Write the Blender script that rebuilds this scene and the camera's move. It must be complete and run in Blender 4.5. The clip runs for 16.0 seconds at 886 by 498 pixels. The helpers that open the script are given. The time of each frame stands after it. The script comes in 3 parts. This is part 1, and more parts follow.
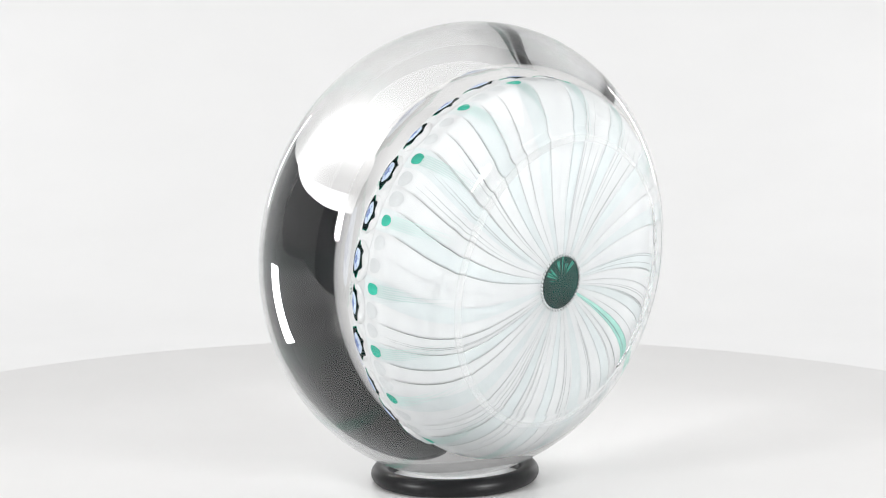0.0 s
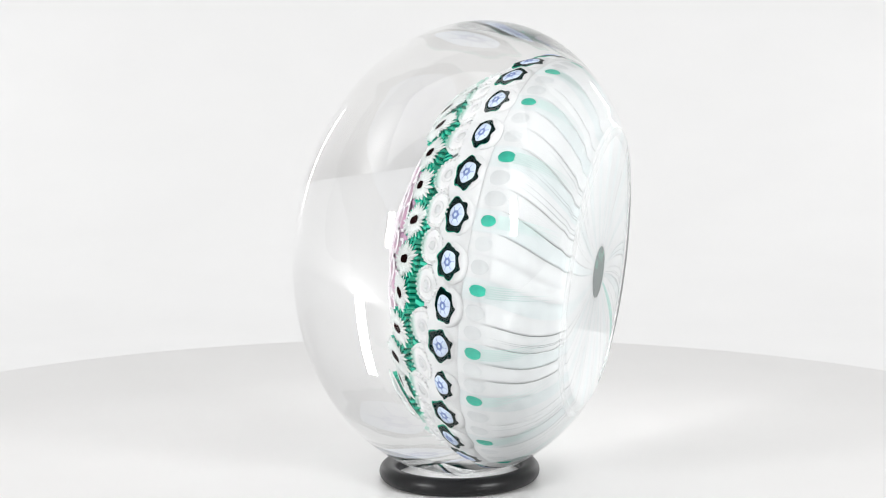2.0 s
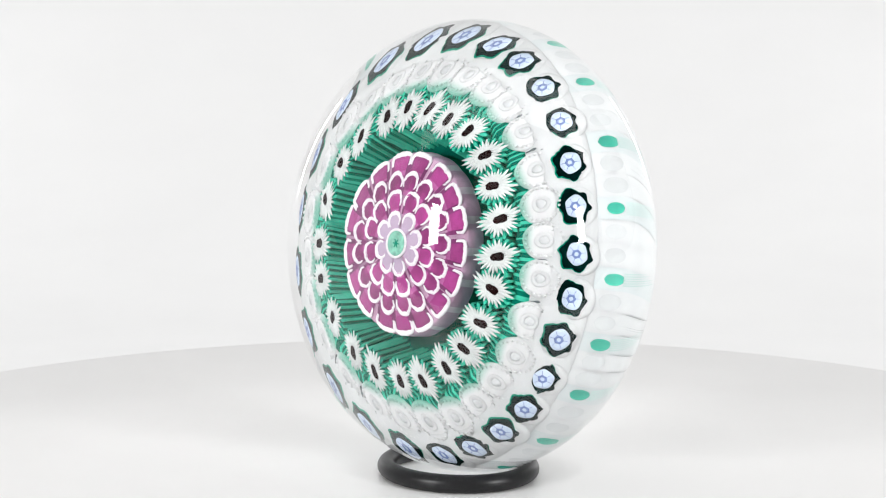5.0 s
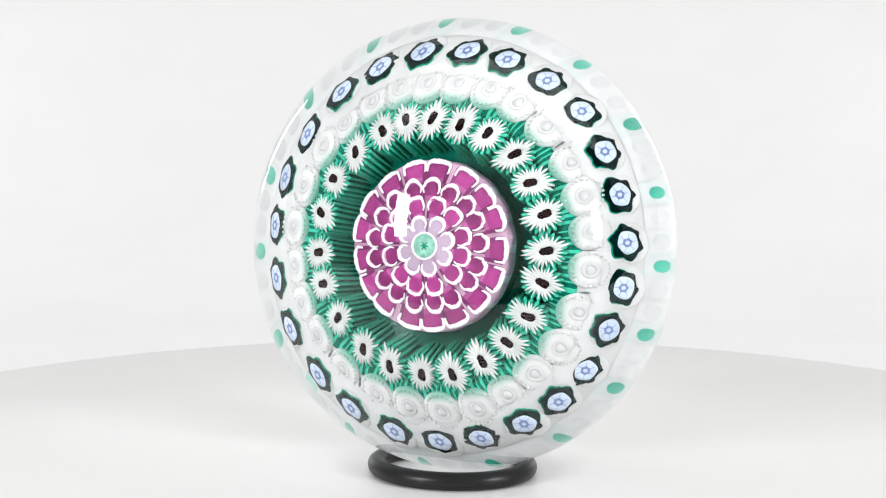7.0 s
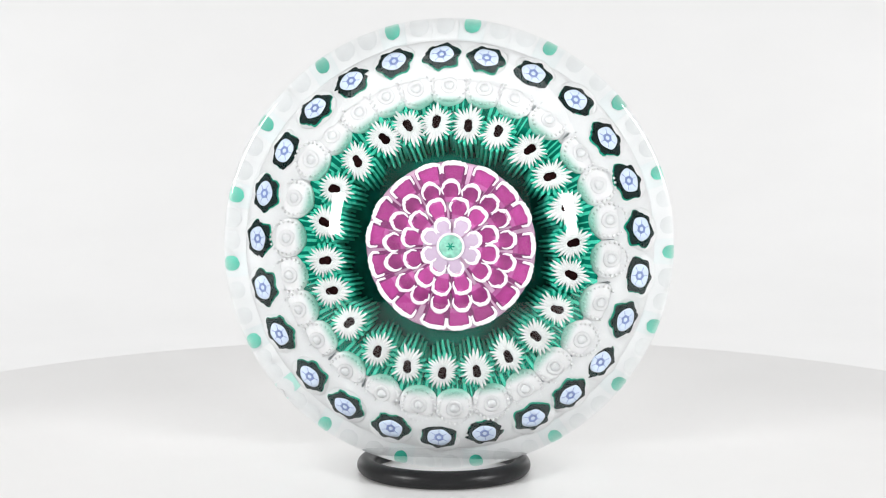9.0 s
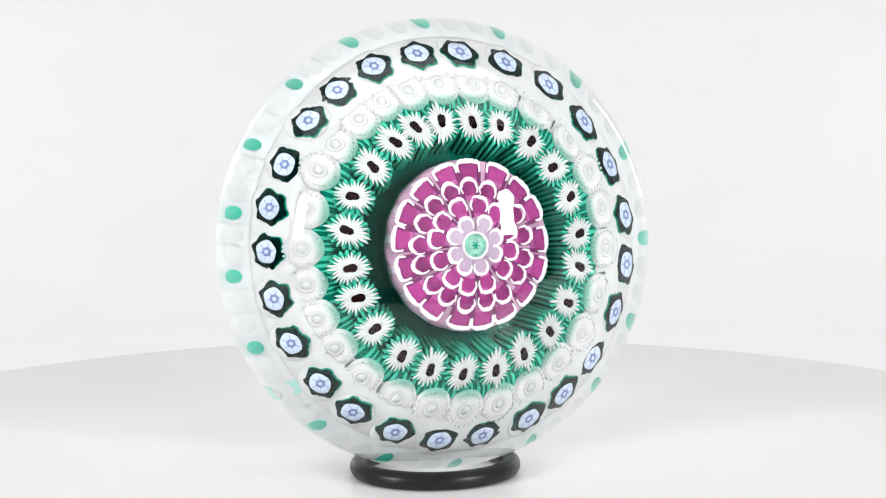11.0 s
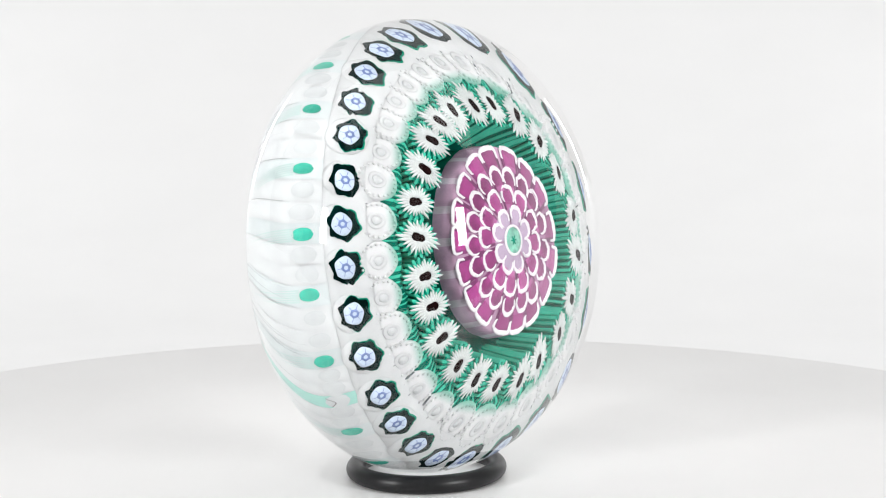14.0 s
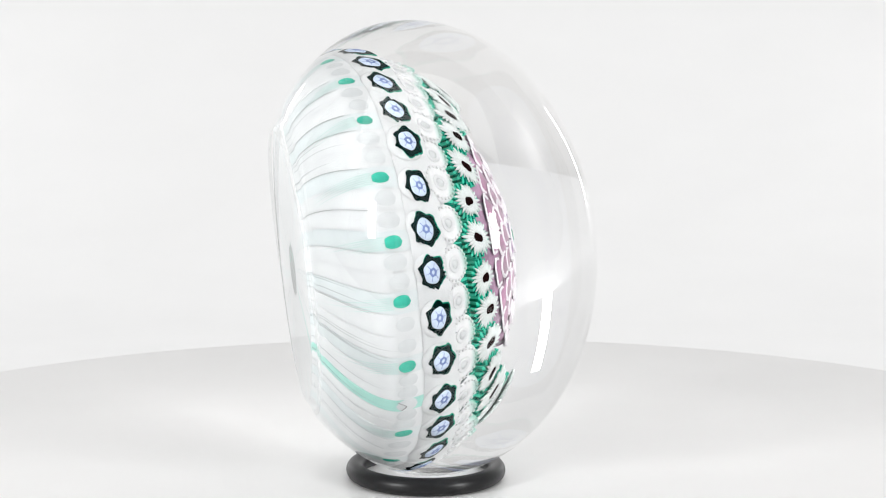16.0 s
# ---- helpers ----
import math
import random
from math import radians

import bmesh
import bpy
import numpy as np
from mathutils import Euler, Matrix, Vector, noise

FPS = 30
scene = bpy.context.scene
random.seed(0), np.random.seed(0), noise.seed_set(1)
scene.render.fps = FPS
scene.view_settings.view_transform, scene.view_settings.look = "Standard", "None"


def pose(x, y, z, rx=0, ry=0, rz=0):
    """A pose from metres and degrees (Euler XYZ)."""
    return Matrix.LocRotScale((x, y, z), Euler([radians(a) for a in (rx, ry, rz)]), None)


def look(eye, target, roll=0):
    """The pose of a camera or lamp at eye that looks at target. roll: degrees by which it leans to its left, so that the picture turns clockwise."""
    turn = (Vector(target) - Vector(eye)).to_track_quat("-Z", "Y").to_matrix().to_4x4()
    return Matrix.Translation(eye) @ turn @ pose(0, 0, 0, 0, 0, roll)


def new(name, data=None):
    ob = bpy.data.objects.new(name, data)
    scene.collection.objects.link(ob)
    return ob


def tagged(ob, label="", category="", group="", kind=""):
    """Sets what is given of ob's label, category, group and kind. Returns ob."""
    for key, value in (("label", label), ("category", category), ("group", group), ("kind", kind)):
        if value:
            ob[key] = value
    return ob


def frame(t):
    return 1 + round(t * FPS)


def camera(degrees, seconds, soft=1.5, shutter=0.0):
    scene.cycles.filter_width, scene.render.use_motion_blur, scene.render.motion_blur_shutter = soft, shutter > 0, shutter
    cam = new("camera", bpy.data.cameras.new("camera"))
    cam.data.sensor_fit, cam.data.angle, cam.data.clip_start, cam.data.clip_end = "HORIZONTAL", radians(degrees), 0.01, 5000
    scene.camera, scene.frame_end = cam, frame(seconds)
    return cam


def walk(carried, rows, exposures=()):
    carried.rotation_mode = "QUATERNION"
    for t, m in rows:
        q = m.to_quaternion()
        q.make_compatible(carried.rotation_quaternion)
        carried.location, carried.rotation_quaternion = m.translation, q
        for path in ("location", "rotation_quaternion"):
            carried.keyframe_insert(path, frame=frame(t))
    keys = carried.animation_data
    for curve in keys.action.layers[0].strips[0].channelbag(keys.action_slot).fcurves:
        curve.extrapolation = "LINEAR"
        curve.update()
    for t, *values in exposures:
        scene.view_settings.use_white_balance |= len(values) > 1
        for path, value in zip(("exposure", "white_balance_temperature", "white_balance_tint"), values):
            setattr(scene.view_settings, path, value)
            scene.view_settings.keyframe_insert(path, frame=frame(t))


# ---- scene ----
MM = 0.001
FOV, ELEV, DIST = 20.0, 8.352, 0.4144
AIM = (-0.00068, 0.0, 0.03849)
cam = camera(FOV, 16.0, soft=1.1)
EYE = (AIM[0], -DIST * math.cos(radians(ELEV)), AIM[2] + DIST * math.sin(radians(ELEV)))
walk(cam, [(0.0, look(EYE, AIM)), (16.0, look(EYE, AIM))])

# turn of the display plate: degrees a second, the time at which the front faces the lens, lean, distance off the pivot
OMEGA, T_FRONT, TILT = 14.65, 9.217, 4.82
OFF_GLASS, OFF_RING, RING_X, HEIGHT = 4.82 * MM, 2.9 * MM, -0.7 * MM, 38.74 * MM

# ---- light: a white studio with two strip lights in front of dark screens, daylight room between them ----
world = bpy.data.worlds.new("studio_light")
world.use_nodes = True
world.node_tree.nodes["Background"].inputs[0].default_value = (1.0, 0.995, 0.99, 1)
world.node_tree.nodes["Background"].inputs[1].default_value = 0.38
scene.world = world


def strip_light(x, y, z, wide, tall, watts, roll=0):
    d = bpy.data.lights.new("strip_light", "AREA")
    d.shape, d.size, d.size_y, d.energy = "RECTANGLE", wide, tall, watts
    ob = new("strip_light", d)
    ob.matrix_world = look((x, y, z), (0, 0, 0.035), roll)


for _x in (-1, 1):
    strip_light(_x * 0.466, -0.378, 0.19, 0.058, 0.165, 2.05, -_x * 5)
    strip_light(_x * 0.28, 0.52, 0.10, 0.022, 0.17, 0.08)

# added fill lamp above, turned to the backdrop to brighten it; no known source
_d = bpy.data.lights.new("backdrop_fill", "AREA")
_d.shape, _d.size, _d.size_y, _d.energy = "RECTANGLE", 2.6, 1.6, 16.4
new("backdrop_fill", _d).matrix_world = look((0, 0.10, 1.70), (0, 1.20, 0.90))


# ---- materials ----
def mat(name, col, rough=0.45, vary=0.08, scale=900.0, bump=0.0, spec=0.3, obj=0.0, metal=0.0, sss=0.0):
    """Plain coloured surface with fine mottling, a tone of its own for each piece, and relief."""
    m = bpy.data.materials.new(name)
    m.use_nodes = True
    nt = m.node_tree
    b = nt.nodes["Principled BSDF"]
    b.inputs["Roughness"].default_value = rough
    b.inputs["Specular IOR Level"].default_value = spec
    b.inputs["Metallic"].default_value = metal
    if sss:
        b.inputs["Subsurface Weight"].default_value = sss
        b.inputs["Subsurface Radius"].default_value = (0.0012, 0.0012, 0.0012)
        b.inputs["Subsurface Scale"].default_value = 1.0
    co = nt.nodes.new("ShaderNodeTexCoord")
    n1 = nt.nodes.new("ShaderNodeTexNoise")
    n1.inputs["Scale"].default_value = scale
    n1.inputs["Detail"].default_value = 4
    n2 = nt.nodes.new("ShaderNodeTexNoise")
    n2.inputs["Scale"].default_value = scale * 0.17
    nt.links.new(co.outputs["Object"], n1.inputs["Vector"])
    nt.links.new(co.outputs["Object"], n2.inputs["Vector"])
    info = nt.nodes.new("ShaderNodeObjectInfo")
    add = nt.nodes.new("ShaderNodeMath")
    add.operation = "ADD"
    nt.links.new(n1.outputs["Fac"], add.inputs[0])
    nt.links.new(n2.outputs["Fac"], add.inputs[1])
    rnd = nt.nodes.new("ShaderNodeMath")
    rnd.operation = "MULTIPLY_ADD"
    nt.links.new(info.outputs["Random"], rnd.inputs[0])
    rnd.inputs[1].default_value = obj
    rnd.inputs[2].default_value = 1 - obj / 2
    rng = nt.nodes.new("ShaderNodeMapRange")
    rng.inputs["From Min"].default_value, rng.inputs["From Max"].default_value = 0.7, 1.3
    rng.inputs["To Min"].default_value, rng.inputs["To Max"].default_value = 1 - vary, 1 + vary
    nt.links.new(add.outputs[0], rng.inputs["Value"])
    mul = nt.nodes.new("ShaderNodeMath")
    mul.operation = "MULTIPLY"
    nt.links.new(rng.outputs["Result"], mul.inputs[0])
    nt.links.new(rnd.outputs[0], mul.inputs[1])
    hsv = nt.nodes.new("ShaderNodeHueSaturation")
    hsv.inputs["Color"].default_value = (*col, 1)
    nt.links.new(mul.outputs[0], hsv.inputs["Value"])
    nt.links.new(hsv.outputs["Color"], b.inputs["Base Color"])
    if bump:
        bp = nt.nodes.new("ShaderNodeBump")
        bp.inputs["Strength"].default_value = bump
        bp.inputs["Distance"].default_value = 0.0001
        nt.links.new(n1.outputs["Fac"], bp.inputs["Height"])
        nt.links.new(bp.outputs["Normal"], b.inputs["Normal"])
    return m


PAPER = mat("white_acrylic", (0.868, 0.862, 0.856), 0.32, 0.012, 60, 0.0, 0.35)
BACKDROP = mat("white_backdrop_paper", (0.925, 0.925, 0.925), 0.8, 0.012, 30, 0.05, 0.2)
DARK_ROOM = mat("dark_studio_wall", (0.03, 0.03, 0.033), 0.8, 0.2, 8)
RUBBER = mat("black_rubber", (0.009, 0.009, 0.010), 0.36, 0.25, 1500, 0.12, 0.35)
OPAL = mat("opal_white_glass", (0.72, 0.735, 0.74), 0.4, 0.05, 700, 0.1, 0.0, 0.04, 0.0, 0.7)
OPAL_GREY = mat("opal_grey_glass", (0.66, 0.68, 0.685), 0.4, 0.08, 900, 0.1, 0.0, 0.08)
GROUND = mat("grey_white_glass", (0.69, 0.705, 0.71), 0.4, 0.06, 500, 0.1, 0.0, 0.0, 0.0, 0.7)
INK_GREEN = mat("ink_green_glass", (0.0006, 0.010, 0.009), 0.5, 0.5, 1200, 0.2, 0.0, 0.5)
PALE_BLUE = mat("pale_blue_glass", (0.60, 0.70, 0.84), 0.4, 0.08, 1500, 0.1, 0.0, 0.12)
MID_BLUE = mat("blue_glass", (0.20, 0.27, 0.52), 0.4, 0.1, 1500, 0.1, 0.0, 0.15)
# emerald in lit and shaded tones, for rib crests, grooves and the hollow
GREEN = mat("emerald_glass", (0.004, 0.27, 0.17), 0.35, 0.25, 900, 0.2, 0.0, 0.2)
GREEN_LIT = mat("lit_emerald_glass", (0.055, 0.52, 0.36), 0.35, 0.2, 900, 0.2, 0.0, 0.2)
GREEN_SHADED = mat("shaded_green_glass", (0.003, 0.13, 0.09), 0.35, 0.3, 700, 0.2, 0.0)
BASE_GREEN = mat("bottle_green_glass", (0.002, 0.040, 0.032), 0.4, 0.7, 260, 0.2, 0.0)
BROWN = mat("brown_glass", (0.014, 0.005, 0.005), 0.5, 0.5, 1500, 0.2, 0.0, 0.5)
MAGENTA = mat("magenta_glass", (0.36, 0.045, 0.225), 0.35, 0.6, 330, 0.2, 0.0, 0.35)
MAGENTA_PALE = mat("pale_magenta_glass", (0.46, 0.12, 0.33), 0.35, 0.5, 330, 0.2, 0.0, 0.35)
ROSE_SIDE = mat("rose_side_glass", (0.52, 0.33, 0.46), 0.4, 0.35, 400, 0.2, 0.0)
ROSE_STREAK = mat("rose_streak_glass", (0.64, 0.52, 0.61), 0.4, 0.35, 400, 0.2, 0.0)
MAGENTA_DEEP = mat("deep_magenta_glass", (0.20, 0.035, 0.14), 0.35, 0.5, 450, 0.2, 0.0, 0.3)
LILAC = mat("lilac_glass", (0.52, 0.41, 0.54), 0.4, 0.08, 900, 0.1, 0.0, 0.1)
PETAL_RIM = mat("white_petal_glass", (0.84, 0.81, 0.84), 0.4, 0.05, 900, 0.1, 0.0)
MINT = mat("mint_glass", (0.05, 0.41, 0.30), 0.4, 0.25, 900, 0.1, 0.0, 0.25)
MINT_PALE = mat("pale_mint_glass", (0.40, 0.72, 0.64), 0.4, 0.08, 500, 0.1, 0.0, 0.1)
TAIL = mat("faint_aqua_glass", (0.58, 0.715, 0.69), 0.4, 0.08, 500, 0.1, 0.0, 0.1)
ROD_WHITE = mat("drawn_white_glass", (0.73, 0.75, 0.755), 0.4, 0.05, 260, 0.1, 0.0, 0.05, 0.0, 0.7)
ROD_AQUA = mat("drawn_aqua_glass", (0.68, 0.73, 0.735), 0.4, 0.07, 260, 0.1, 0.0, 0.08, 0.0, 0.7)
SEAM = mat("grey_seam_glass", (0.17, 0.195, 0.20), 0.4, 0.3, 400, 0.0, 0.0)
STAR_WHITE = mat("star_white_glass", (0.67, 0.71, 0.70), 0.4, 0.08, 1500, 0.15, 0.0, 0.08)
HEAD_WHITE = mat("drawn_head_glass", (0.625, 0.65, 0.655), 0.4, 0.06, 900, 0.1, 0.0, 0.08)
GREEN_DIM = mat("dim_emerald_glass", (0.003, 0.15, 0.10), 0.35, 0.3, 900, 0.2, 0.0)
MARK = mat("grey_mark", (0.18, 0.17, 0.17), 0.5, 0.1, 900)

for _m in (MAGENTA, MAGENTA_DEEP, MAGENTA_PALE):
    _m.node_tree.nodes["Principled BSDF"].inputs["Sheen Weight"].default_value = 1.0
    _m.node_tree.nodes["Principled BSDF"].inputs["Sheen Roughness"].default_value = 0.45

# white cane glass into which the green of its neighbours has bled on the inner side
OPAL_BLEED = mat("green_tinged_white_glass", (0.77, 0.78, 0.785), 0.4, 0.05, 700, 0.1, 0.0, 0.04, 0.0, 0.7)
_t = OPAL_BLEED.node_tree
_hsv = next(n for n in _t.nodes if n.type == "HUE_SAT")
_co = next(n for n in _t.nodes if n.type == "TEX_COORD")
_sep, _ramp, _mix = _t.nodes.new("ShaderNodeSeparateXYZ"), _t.nodes.new("ShaderNodeMapRange"), _t.nodes.new("ShaderNodeMix")
_ramp.interpolation_type = "SMOOTHSTEP"
_ramp.inputs["From Min"].default_value, _ramp.inputs["From Max"].default_value = -1.1 * MM, -3.0 * MM
_ramp.inputs["To Max"].default_value = 0.85
_mix.data_type = "RGBA"
_t.links.new(_co.outputs["Object"], _sep.inputs[0])
_t.links.new(_sep.outputs["X"], _ramp.inputs["Value"])
_t.links.new(_ramp.outputs["Result"], _mix.inputs[0])
_t.links.new(_hsv.outputs["Color"], _mix.inputs[6])
_mix.inputs[7].default_value = (0.12, 0.46, 0.34, 1)
_t.links.new(_mix.outputs[2], _t.nodes["Principled BSDF"].inputs["Base Color"])

FROSTED = mat("frosted_glass", (0.85, 0.86, 0.86), 0.5, 0.1, 1200, 0.2, 0.0)
FROSTED.node_tree.nodes["Principled BSDF"].inputs["Alpha"].default_value = 0.13

GLASS = bpy.data.materials.new("clear_glass")
GLASS.use_nodes = True
_b = GLASS.node_tree.nodes["Principled BSDF"]
_b.inputs["Base Color"].default_value = (1, 1, 1, 1)
_b.inputs["Roughness"].default_value = 0.0
_b.inputs["IOR"].default_value = 1.516
_b.inputs["Transmission Weight"].default_value = 1.0


# ---- mesh helpers ----
def part(name, bm, material, parent=None, label="", m=None):
    """Links a bmesh as one mesh object under its thing or part."""
    bmesh.ops.recalc_face_normals(bm, faces=bm.faces[:])
    me = bpy.data.meshes.new(name)
    bm.to_mesh(me)
    bm.free()
    for one in (material if isinstance(material, (list, tuple)) else [material]):
        me.materials.append(one)
    return shared(name, me, parent, label, m)


def shared(name, me, parent=None, label="", m=None):
    ob = new(name, me)
    ob.parent = parent
    if m is not None:
        ob.matrix_basis = m
    return tagged(ob, label)


def lathe(prof, n=96, smooth=True, wave=None, hollow=False):
    """Solid or closed ring turned about z from (radius, height) points."""
    bm = bmesh.new()
    rings = []
    for r, z in prof:
        row = []
        for k in range(n):
            a = 2 * math.pi * k / n
            q = r * (wave(a, r) if wave else 1)
            row.append(bm.verts.new((q * math.cos(a), q * math.sin(a), z)))
        rings.append(row)
    for a, b in zip(rings, rings[1:] + rings[:1] if hollow else rings[1:]):
        for k in range(n):
            bm.faces.new((a[k], a[(k + 1) % n], b[(k + 1) % n], b[k])).smooth = smooth
    if not hollow:
        bm.faces.new(rings[0][::-1])
        bm.faces.new(rings[-1])
    return bm


def plate(fin, fout, height, n=48, steps=3, thick=0.12 * MM, bm=None):
    """A plate between two outlines given as radius by angle, lying on a height by radius, with a rim that gives it depth."""
    bm = bm or bmesh.new()
    rows = []
    for s in range(steps + 1):
        row = []
        for k in range(n):
            a = 2 * math.pi * k / n
            r0, r1 = fin(a), fout(a)
            r = r0 + (r1 - r0) * s / steps
            row.append(bm.verts.new((r * math.cos(a), r * math.sin(a), height(r))))
        rows.append(row)
    rows.append([bm.verts.new((v.co.x, v.co.y, v.co.z - thick)) for v in rows[-1]])
    if fin(0.0) > 1e-4:
        rows.insert(0, [bm.verts.new((v.co.x, v.co.y, v.co.z - thick)) for v in rows[0]])
    else:
        bm.faces.new(rows[0])
    for a, b in zip(rows, rows[1:]):
        for k in range(n):
            bm.faces.new((a[k], a[(k + 1) % n], b[(k + 1) % n], b[k])).smooth = True
    return bm


def ball(bm, c, r, seg=6):
    bmesh.ops.create_uvsphere(bm, u_segments=seg, v_segments=4, radius=r, matrix=Matrix.Translation(c))


def seat(az, r, u, beta, spin=0.0):
    """Pose of a cane's head: at a bearing and radius round the axis, its face leaning outwards by beta degrees."""
    return Matrix.Rotation(radians(az), 4, "Z") @ Matrix.Translation((r, 0, u)) @ Matrix.Rotation(radians(beta), 4, "Y") @ Matrix.Rotation(radians(spin), 4, "Z")


def jagged(rng, base, amp, lobes, rough):
    """An outline by angle: lobes corners and ragged teeth."""
    ph = rng.uniform(0, 6.28)
    waves = [(k, rng.uniform(-1, 1) * rough / k ** 0.5, rng.uniform(0, 6.28)) for k in (2, 3, 7, 11, 15, 19, 23)]
    return lambda a: base * (1 + amp * abs(math.cos((a + ph) * lobes / 2)) ** 3 - amp / 2 + sum(w * math.cos(k * a + p) for k, w, p in waves))


# ---- setting ----
def sweep():
    bm = bmesh.new()
    prof = [(-0.16, 0.0), (0.30, 0.0)] + [(0.30 + 0.45 * math.sin(radians(a)), 0.45 - 0.45 * math.cos(radians(a))) for a in range(5, 91, 5)] + [(0.75, 1.3)]
    rows = [[bm.verts.new((x, y, z - 0.03)) for x in (-1.38, 1.38)] for y, z in prof]
    for a, b in zip(rows, rows[1:]):
        bm.faces.new((a[0], a[1], b[1], b[0])).smooth = True
    return bm


def box(x0, y0, z0, x1, y1, z1):
    bm = bmesh.new()
    bmesh.ops.create_cube(bm, size=1, matrix=Matrix.Translation(((x0 + x1) / 2, (y0 + y1) / 2, (z0 + z1) / 2)) @ Matrix.Diagonal((x1 - x0, y1 - y0, z1 - z0, 1)))
    return bm


tagged(part("backdrop", sweep(), BACKDROP), "seamless matt white backdrop sheet curving up behind", "backdrop", kind="structure")
for x0, name in ((-1.4, "wall_southwest"), (0.82, "wall_southeast")):
    tagged(part(name, box(x0, -1.3, -0.8, x0 + 0.58, -1.2, 2.2), DARK_ROOM), "dark grey studio screen behind a strip light", "wall", kind="structure")
for x0, name in ((-1.5, "wall_west"), (1.4, "wall_east")):
    tagged(part(name, box(x0, -1.3, -0.8, x0 + 0.1, -0.5, 2.2), DARK_ROOM), "dark grey studio side wall", "wall", kind="structure")
tagged(part("ground", box(-4, -4, -0.9, 4, 4, -0.8), DARK_ROOM), "dark grey studio ground", "ground", kind="structure")

# ---- the display turntable ----
turntable = tagged(new("turntable"), "round glossy white display turntable turning under the paperweight", "turntable")
part("plate", lathe([(0.2 * MM, -9 * MM), (127 * MM, -9 * MM), (129.3 * MM, -7.5 * MM), (130 * MM, -5 * MM), (130 * MM, -2.2 * MM), (129.4 * MM, -0.7 * MM), (128 * MM, 0.0), (60 * MM, 0.0), (0.2 * MM, 0.0)], 160), PAPER, turntable, "glossy white round plate")
part("foot", lathe([(0.2 * MM, -30 * MM), (96 * MM, -30 * MM), (98 * MM, -28 * MM), (98 * MM, -9 * MM), (0.2 * MM, -9 * MM)], 96), PAPER, turntable, "white motor housing")

# ---- the paperweight; its own z runs along the axis, to the front ----
weight = tagged(new("paperweight"), "clear glass millefiori paperweight standing on edge in a black ring", "paperweight")
R, FRONT, BACK, P_FRONT, P_BACK, BASE = 37.5 * MM, 28.9 * MM, 26.5 * MM, 2.015, 2.05, 21.0 * MM


def dome_profile():
    pts = []
    rim = R * (1 - (BASE / BACK) ** P_BACK) ** (1 / P_BACK)
    for f in (0.001, 0.3, 0.6, 0.9, 0.96):
        pts.append((rim * f, -BASE))
    for d, h in ((-0.62, 0.0), (-0.50, 0.01), (-0.40, 0.05), (-0.05, 0.29), (0.40, 0.60), (0.50, 0.69), (0.57, 0.78)):
        pts.append((rim + d * MM, -BASE + h * MM))
    a0 = math.asin((BASE / BACK) ** (P_BACK / 2))
    for i in range(4, 50):
        a = -a0 + a0 * i / 49
        pts.append((R * math.cos(a) ** (2 / P_BACK), -BACK * math.sin(-a) ** (2 / P_BACK) if a < 0 else 0.0))
    for i in range(1, 71):
        a = math.pi / 2 * i / 70
        pts.append((max(R * max(math.cos(a), 1e-6) ** (2 / P_FRONT), 0.02 * MM), FRONT * math.sin(a) ** (2 / P_FRONT)))
    return pts


part("glass_body", lathe(dome_profile(), 192), GLASS, weight, "thick clear polished glass dome with a flat base").visible_shadow = False

# narrow ground edge round the flat base
_rim = R * (1 - (BASE / BACK) ** P_BACK) ** (1 / P_BACK)
part("ground_edge", lathe([(_rim - 0.55 * MM, -BASE + 0.09 * MM), (_rim - 0.42 * MM, -BASE + 0.12 * MM), (_rim + 0.30 * MM, -BASE + 0.62 * MM), (_rim + 0.38 * MM, -BASE + 0.72 * MM), (_rim + 0.25 * MM, -BASE + 0.74 * MM), (_rim - 0.55 * MM, -BASE + 0.17 * MM)], 160, True, None, True), FROSTED, weight, "frosted ground edge of the base")

# white ground in which the canes stand, and the shade-painted valley round the rose
part("ground_cushion", lathe([(0.1 * MM, -1.8 * MM), (15.0 * MM, -1.6 * MM), (17.6 * MM, 0.4 * MM), (19.2 * MM, 1.2 * MM), (20.9 * MM, 1.4 * MM), (23.4 * MM, 0.12 * MM), (25.2 * MM, -1.85 * MM), (25.9 * MM, -3.3 * MM), (26.22 * MM, -4.2 * MM), (26.1 * MM, -4.8 * MM), (25.9 * MM, -6 * MM), (25.6 * MM, -8 * MM), (24.5 * MM, -11 * MM), (0.1 * MM, -15 * MM)]), GROUND, weight, "opaque white glass ground")
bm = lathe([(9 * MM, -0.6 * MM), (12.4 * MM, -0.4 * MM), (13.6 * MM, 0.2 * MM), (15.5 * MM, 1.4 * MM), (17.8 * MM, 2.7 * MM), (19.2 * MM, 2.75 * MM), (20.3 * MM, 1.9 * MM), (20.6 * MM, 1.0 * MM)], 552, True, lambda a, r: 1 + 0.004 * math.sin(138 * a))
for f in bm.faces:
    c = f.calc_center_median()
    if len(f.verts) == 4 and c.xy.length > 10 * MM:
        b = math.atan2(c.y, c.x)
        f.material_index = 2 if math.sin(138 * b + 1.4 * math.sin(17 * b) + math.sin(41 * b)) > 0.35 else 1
        # darkest green painted in the hollow by the rose, where shade falls
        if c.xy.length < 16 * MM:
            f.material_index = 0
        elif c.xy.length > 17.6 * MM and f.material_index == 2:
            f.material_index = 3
part("valley", bm, [GREEN_SHADED, GREEN_DIM, GREEN, GREEN_LIT], weight, "ribbed green glass valley between the canes, shade painted into its greens")

